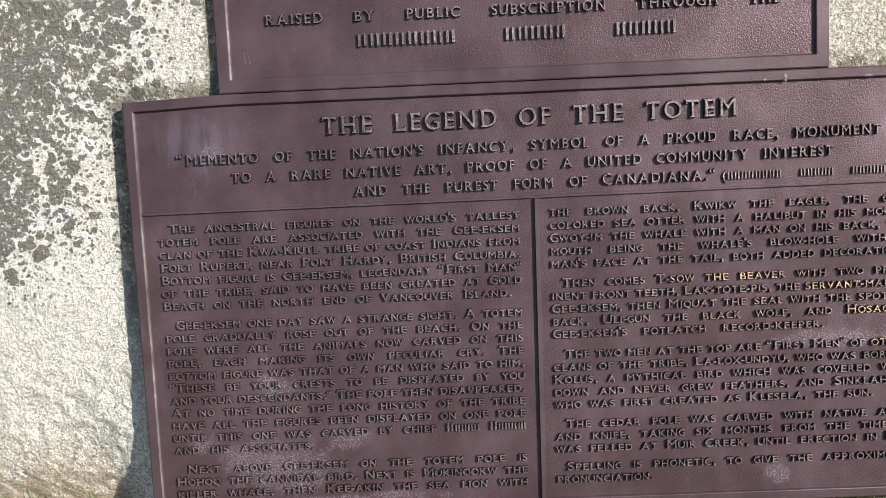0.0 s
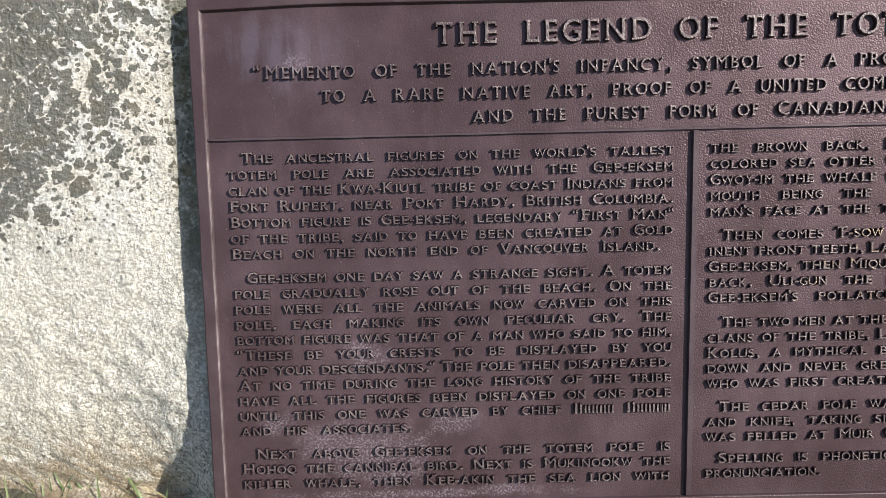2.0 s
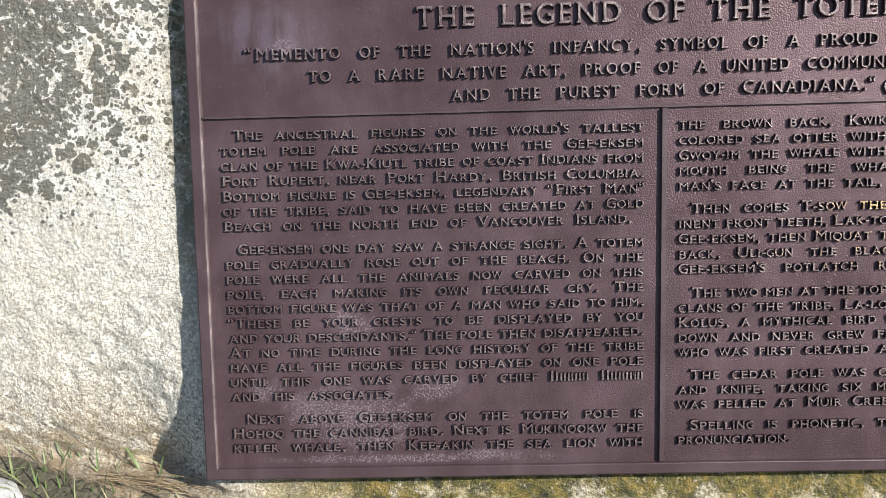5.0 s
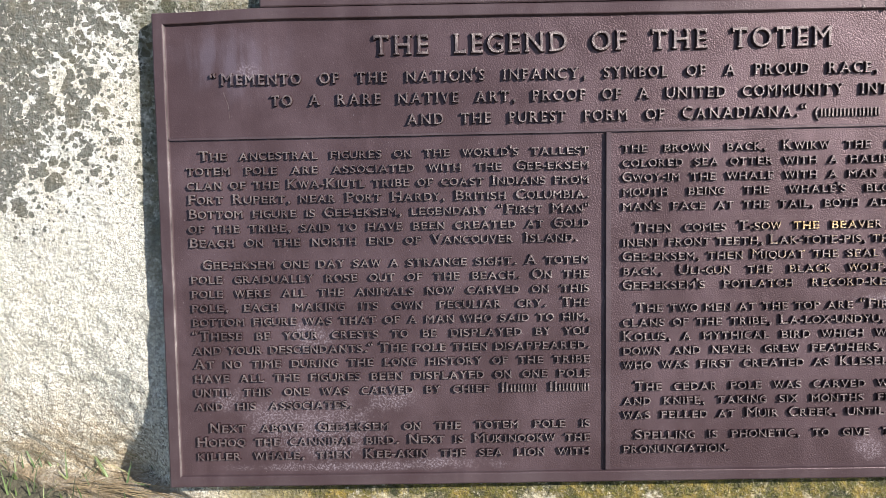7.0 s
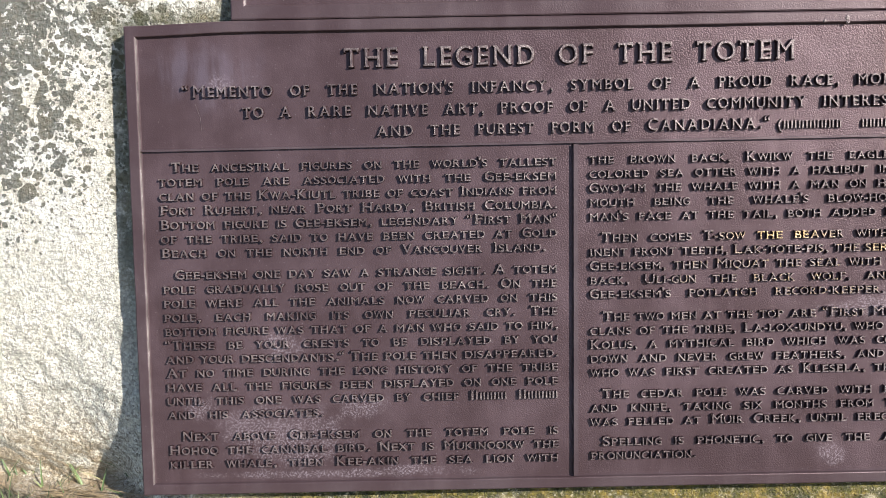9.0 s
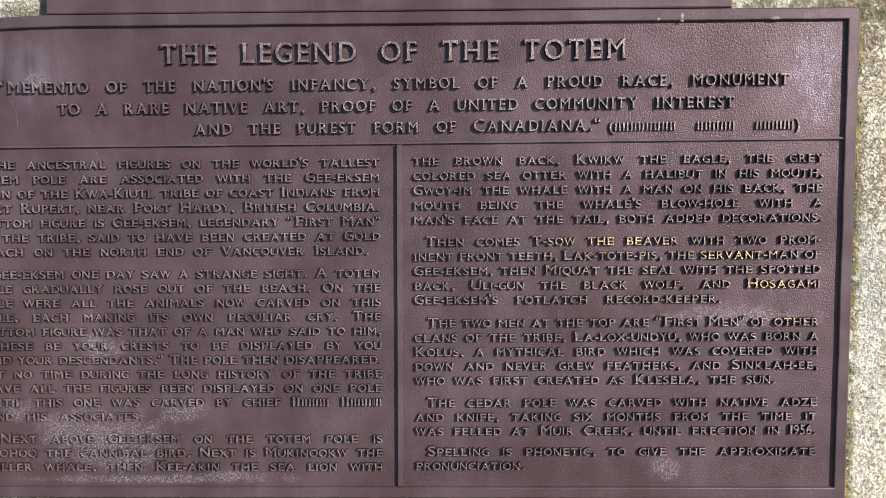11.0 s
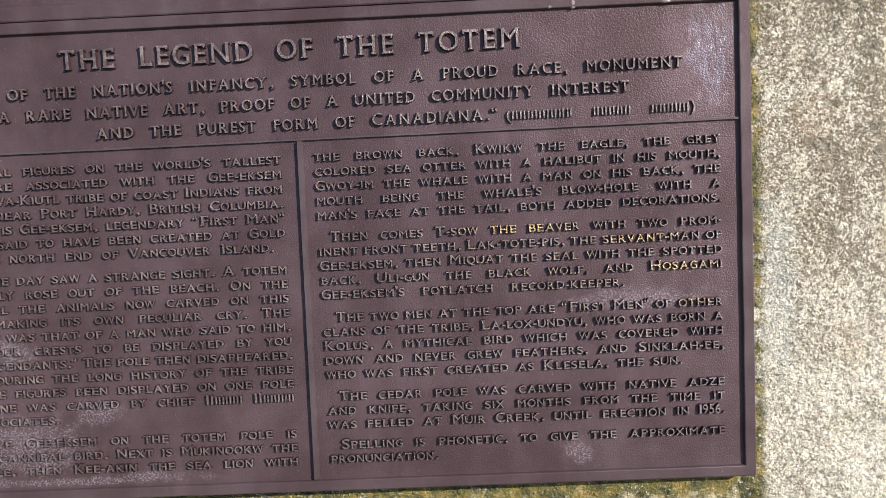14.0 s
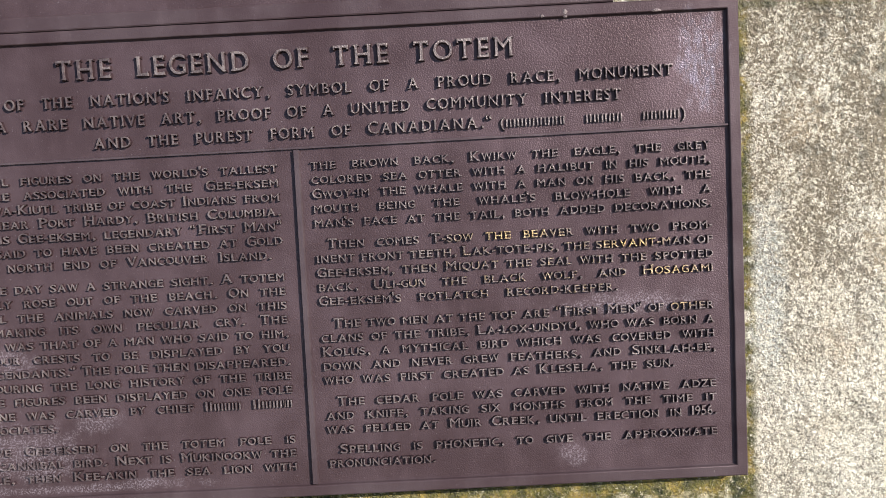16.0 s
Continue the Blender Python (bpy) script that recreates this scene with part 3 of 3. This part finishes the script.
def sheet(name, x0, x1, z0, z1, y, back):
    v = [(x0, y, z0), (x1, y, z0), (x1, y, z1), (x0, y, z1), (x0, back, z0), (x1, back, z0), (x1, back, z1), (x0, back, z1)]
    return mesh_from(name, v, [(0, 1, 2, 3), (1, 0, 4, 5), (2, 1, 5, 6), (3, 2, 6, 7), (0, 3, 7, 4), (7, 6, 5, 4)], False)


def ridge(name, a, b, profile):
    """A moulded bar from a to b on the field: the profile gives offsets across it and depths."""
    (xa, za), (xb, zb) = a, b
    n = 60
    along = (xb - xa, zb - za)
    ln = math.hypot(*along)
    side = (-along[1] / ln, along[0] / ln)
    verts = []
    for i in range(n + 1):
        s = i / n
        for d, y in profile:
            j = 0.0003 * noise.noise((s * 30, d * 900, 2.0))
            verts.append((xa + along[0] * s + side[0] * (d + j), y, za + along[1] * s + side[1] * (d + j)))
    k = len(profile)
    faces = [(i * k + j, (i + 1) * k + j, (i + 1) * k + j + 1, i * k + j + 1) for i in range(n) for j in range(k - 1)]
    faces += [tuple(range(k)), tuple(range(n * k + k - 1, n * k - 1, -1))]
    return mesh_from(name, verts, faces, False)


def plaque(name, x0, x1, z0, z1, y, rim, label, dip=0.0):
    """A cast plate with a raised flat rim; y is where its field lies."""
    root = new(name)
    root.matrix_world = FACE @ Matrix.Translation((0, y, 0))
    tagged(root, label, "plaque", group="plaques on the boulder")
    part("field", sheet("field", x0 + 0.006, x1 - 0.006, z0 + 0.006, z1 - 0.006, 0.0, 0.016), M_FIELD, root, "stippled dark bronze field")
    profile = [(0.0012, 0.019), (0.0, 0.010), (0.0, -0.0022), (0.0005, -0.0034), (0.0016, -0.0041), (rim - 0.0021, -0.0041), (rim - 0.0014, -0.0038), (rim - 0.0009, -0.0030), (rim - 0.0005, -0.0010), (rim + 0.0004, 0.0000), (rim + 0.0022, 0.0005)]
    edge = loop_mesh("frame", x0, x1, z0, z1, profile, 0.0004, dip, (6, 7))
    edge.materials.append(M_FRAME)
    edge.materials.append(M_EDGE_GLINT)
    part("frame", edge, M_FRAME, root, "smooth raised rim of rubbed bronze, highlight painted on its left inner edge")
    return root


legend = plaque("bronze_plaque", -0.4470, 0.4470, 0.1147, 0.5976, 0.0, 0.0125, "wide dark bronze plaque with two columns of raised lettering", 0.0035)
part("rule", ridge("rule", (-0.4345, 0.4700), (0.4345, 0.4732), [(-0.0014, 0.0004), (-0.0010, -0.0028), (0.0008, -0.0028), (0.0014, 0.0004)]), M_BAR, legend, "thin raised bronze rule")
part("divider", ridge("divider", (0.0020, 0.1278), (0.0040, 0.4698), [(-0.0030, 0.0004), (-0.0024, -0.0042), (0.0022, -0.0042), (0.0030, 0.0004)]), M_BAR, legend, "upright raised bronze bar")


def flaw(x, z, wide, tall, deep, parent, seed):
    """A small lump that the casting or a blow left on the rim."""
    bm = bmesh.new()
    bmesh.ops.create_icosphere(bm, subdivisions=2, radius=1)
    for v in bm.verts:
        k = 1 + 0.45 * noise.noise(v.co * 1.7 + Vector((seed, 0, 0)))
        v.co = Vector((x + v.co.x * wide * k, -0.0040 + v.co.y * deep, z + v.co.z * tall * k))
    me = bpy.data.meshes.new("casting_flaw")
    bm.to_mesh(me)
    bm.free()
    part("casting_flaw", me, M_LETTER, parent, "small bright knock on the rim")


flaw(0.254, 0.5875, 0.0022, 0.0016, 0.0009, legend, 1.0)
flaw(0.2765, 0.5905, 0.0022, 0.0030, 0.0007, legend, 2.0)
flaw(0.277, 0.5860, 0.0018, 0.0014, 0.0008, legend, 5.0)
flaw(0.366, 0.5875, 0.0052, 0.0016, 0.0008, legend, 3.0)
flaw(0.412, 0.1210, 0.0007, 0.0012, 0.0007, legend, 4.0)
for a, b in (((-0.379, 0.516), (-0.3745, 0.503)), ((-0.3745, 0.503), (-0.3735, 0.489)), ((-0.0835, 0.156), (-0.080, 0.147))):
    part("scratch", ridge("scratch", a, b, [(-0.0004, 0.0003), (0.0, -0.0003), (0.0004, 0.0003)]), M_LETTER, legend, "thin bright scratch")
donor = plaque("bronze_plaque", -0.3400, 0.3255, 0.5983, 0.985, 0.002, 0.0155, "dark bronze plaque with raised lettering above the wide one")

for a, b in (((-0.309, 0.629), (-0.3105, 0.641)), ((-0.3045, 0.630), (-0.306, 0.642)), ((-0.299, 0.632), (-0.300, 0.640)), ((0.192, 0.641), (0.196, 0.6375)), ((0.196, 0.6375), (0.203, 0.640))):
    part("scratch", ridge("scratch", a, b, [(-0.0005, 0.0003), (0.0, -0.0004), (0.0005, 0.0003)]), M_LETTER, donor, "thin bright scratch")

HEADING = [
    ("THE LEGEND OF THE TOTEM", -0.228, 0.2245, 0.5503, 0.0190, 0.0190, 0.0044, 0.93, 0.24),
    ("\u201cMemento of the nation's infancy, symbol of a proud race, monument", -0.391, 0.381, 0.5236, 0.0121, 0.0105, 0.0040, 0.92, 0.24),
    ("to a rare native art, proof of a united community interest", -0.331, 0.329, 0.5024, 0.0121, 0.0105, 0.0040, 0.92, 0.24),
    ("and the purest form of Canadiana.\u201c", -0.1965, 0.200, 0.4815, 0.0121, 0.0105, 0.0040, 0.92, 0.24),
    ("(~nnnnnnnn nnnnn nnnnn~)", 0.209, 0.393, 0.4810, 0.0095, 0.0078, 0.0026, 1.22, 0.22),
]
FIRST_COLUMN = [
    (0.4488, "The ancestral figures on the world's tallest|totem pole are associated with the Gee-eksem|clan of the Kwa-Kiutl tribe of coast Indians from|Fort Rupert, near Port Hardy, British Columbia.|Bottom figure is Gee-eksem, legendary \u201cFirst Man\u201c|of the tribe, said to have been created at Gold|Beach on the north end of Vancouver Island.", -0.405, -0.0275),
    (0.3398, "Gee-eksem one day saw a strange sight. A totem|pole gradually rose out of the beach. On the|pole were all the animals now carved on this|pole, each making its own peculiar cry. The|bottom figure was that of a man who said to him,|\u201cThese be your crests to be displayed by you|and your descendants.\u201c The pole then disappeared.|At no time during the long history of the tribe|have all the figures been displayed on one pole|until this one was carved by chief ~Nnnnn Nnnnin~|and his associates.", -0.405, -0.258),
    (0.1722, "Next above Gee-eksem on the totem pole is|Hohoq the cannibal bird. Next is Mukinookw the|killer whale, then Kee-akin the sea lion with", -0.404, -0.0155),
]
SECOND_COLUMN = [
    (0.4495, "the brown back, Kwikw the eagle, the grey|colored sea otter with a halibut in his mouth,|Gwoy-im the whale with a man on his back, the|mouth being the whale's blow-hole with a|man's face at the tail, both added decorations.", 0.0175, 0.4165),
    (0.3700, "Then comes T-sow the beaver with two prom-|inent front teeth, Lak-tote-pis, the servant-man of|Gee-eksem, then Miquat the seal with the spotted|back, Uli-gun the black wolf, and Hosagami|Gee-eksem's potlatch record-keeper.", 0.030, 0.320),
    (0.2890, "The two men at the top are \u201cFirst Men\u201c of other|clans of the tribe, La-lox-undyu, who was born a|Kolus, a mythical bird which was covered with|down and never grew feathers, and Sinklah-ee,|who was first created as Klesela, the sun.", 0.031, 0.375),
    (0.2085, "The cedar pole was carved with native adze|and knife, taking six months from the time it|was felled at Muir Creek, until erection in 1956.", 0.030, 0.4165),
    (0.1585, "Spelling is phonetic, to give the approximate|pronunciation.", 0.030, 0.1270),
]
PITCH = 0.01445
for text, a, b, z, cap, small, proud, stretch, gap in HEADING:
    raise_letters(line_of_text(text, a, b, z, cap, small, proud, stretch, gap, False, 0.0032), legend)
for column, left, right, slope in ((FIRST_COLUMN, -0.418, -0.0155, 0.001), (SECOND_COLUMN, 0.0178, 0.4165, 0.0025)):
    for z, text, indent, end in column:
        rows = text.split("|")
        for i, row in enumerate(rows):
            raise_line(line_of_text(row, indent if i == 0 else left, end if i == len(rows) - 1 else right, z - i * PITCH, 0.0095, 0.0074, 0.0036, 0.70, 0.17, True, slope), legend)
raise_letters(line_of_text("RAISED BY PUBLIC SUBSCRIPTION THROUGH THE", -0.284, 0.273, 0.6700, 0.0108, 0.0108, 0.0036, 0.96, 0.26, False), donor)
raise_letters(line_of_text("~NNNNNNNN NNNNN NNNNN~", -0.184, 0.162, 0.6430, 0.0135, 0.0135, 0.0034, 1.28, 0.22, False), donor)


# ---- grass at the foot ----
def grass():
    rng = random.Random(4)
    verts, faces = [], []
    spots = [(rng.uniform(-1.3, 0.9), rng.uniform(-0.75, 0.45), 0.015, 0.04) for _ in range(300)]
    spots += [(rng.uniform(-0.78, -0.42), rng.gauss(0.09, 0.05), 0.020, 0.058) for _ in range(260)]
    while len(spots) < 5500:
        x, y = rng.uniform(-2.2, 2.2), rng.uniform(-1.7, 1.5)
        if not (-1.05 < x < 1.15 and -0.02 < y < 1.0):
            spots.append((x, y, 0.02, 0.06))
    for x, y, low, high in spots:
        tall, lean, turn = rng.uniform(low, high), rng.uniform(0.1, 0.9), rng.uniform(0, 6.283)
        wide = rng.uniform(0.0007, 0.0017)
        dx, dy, base = math.cos(turn), math.sin(turn), len(verts)
        floor_z = float(bank_height(x, y)) - 0.006
        for i in range(5):
            s = i / 4
            out, up, w = tall * lean * s ** 1.8, tall * (s - 0.28 * lean * s ** 2.2), wide * (1 - s ** 1.6) + 0.00015
            cx, cy = x + dx * out, y + dy * out
            verts += [(cx - dy * w, cy + dx * w, up + floor_z), (cx + dx * w * 0.5, cy + dy * w * 0.5, up + floor_z), (cx + dy * w, cy - dx * w, up + floor_z)]
        for i in range(4):
            for j in range(2):
                a = base + 3 * i + j
                faces.append((a, a + 1, a + 4, a + 3))
    ob = new("grass", mesh_from("grass", verts, faces))
    ob.data.materials.append(M_GRASS)
    tagged(ob, "loose tufts of green grass at the boulder's foot", "grass", kind="stuff")


grass()


def dry_grass():
    rng = random.Random(11)
    verts, faces = [], []
    for _ in range(90):
        x = rng.uniform(-0.58, -0.41)
        z = float(crease_line(x)) - 0.007 + rng.gauss(0, 0.0045)
        p = Vector((x, float(lip_depth(x)) - 0.002 + rng.uniform(-0.003, 0.002), z))
        fall = float(crease_line(x + 0.02) - crease_line(x - 0.02)) / 0.04
        way = Vector((1.0, rng.uniform(-0.30, -0.05), fall + rng.gauss(0, 0.16))).normalized()
        ln, thick, sag, base = rng.uniform(0.02, 0.06), rng.uniform(0.0003, 0.0007), rng.uniform(-0.004, 0.004), len(verts)
        for i in range(6):
            u = i / 5
            c = p + way * ln * (u - 0.5) + Vector((0, 0.004 * u * u, sag * (2 * u - 1) ** 2))
            w = thick * (1 - 0.6 * abs(2 * u - 1))
            for k in range(3):
                verts.append(c + Vector((0, w * math.cos(2.094 * k), w * math.sin(2.094 * k))))
        for i in range(5):
            for k in range(3):
                a, b = base + 3 * i + k, base + 3 * i + (k + 1) % 3
                faces.append((a, b, b + 3, a + 3))
    ob = new("dry_grass", mesh_from("dry_grass", verts, faces))
    ob.data.materials.append(M_STRAW)
    ob.matrix_world = FACE
    tagged(ob, "brown dry grass strands matted along the boulder's foot", "dry grass", kind="stuff")


dry_grass()


def pebble(x, y, z, r, seed):
    bm = bmesh.new()
    bmesh.ops.create_icosphere(bm, subdivisions=4, radius=1)
    for v in bm.verts:
        k = 1 + 0.16 * noise.noise(v.co * 1.3 + Vector((seed, 0, 0))) + 0.05 * noise.noise(v.co * 4 + Vector((0, seed, 0)))
        v.co = Vector((v.co.x * r * 1.25, v.co.y * r, v.co.z * r * 0.62)) * k
    me = bpy.data.meshes.new("pale_stone")
    bm.to_mesh(me)
    bm.free()
    me.polygons.foreach_set("use_smooth", [True] * len(me.polygons))
    me.materials.append(M_STONE)
    ob = new("pale_stone", me)
    ob.matrix_world = pose(x, y, z)
    tagged(ob, "small pale weathered stone lying in the grass", "stone", group="stones in the grass")


pebble(-0.700, 0.056, 0.036, 0.036, 3.0)
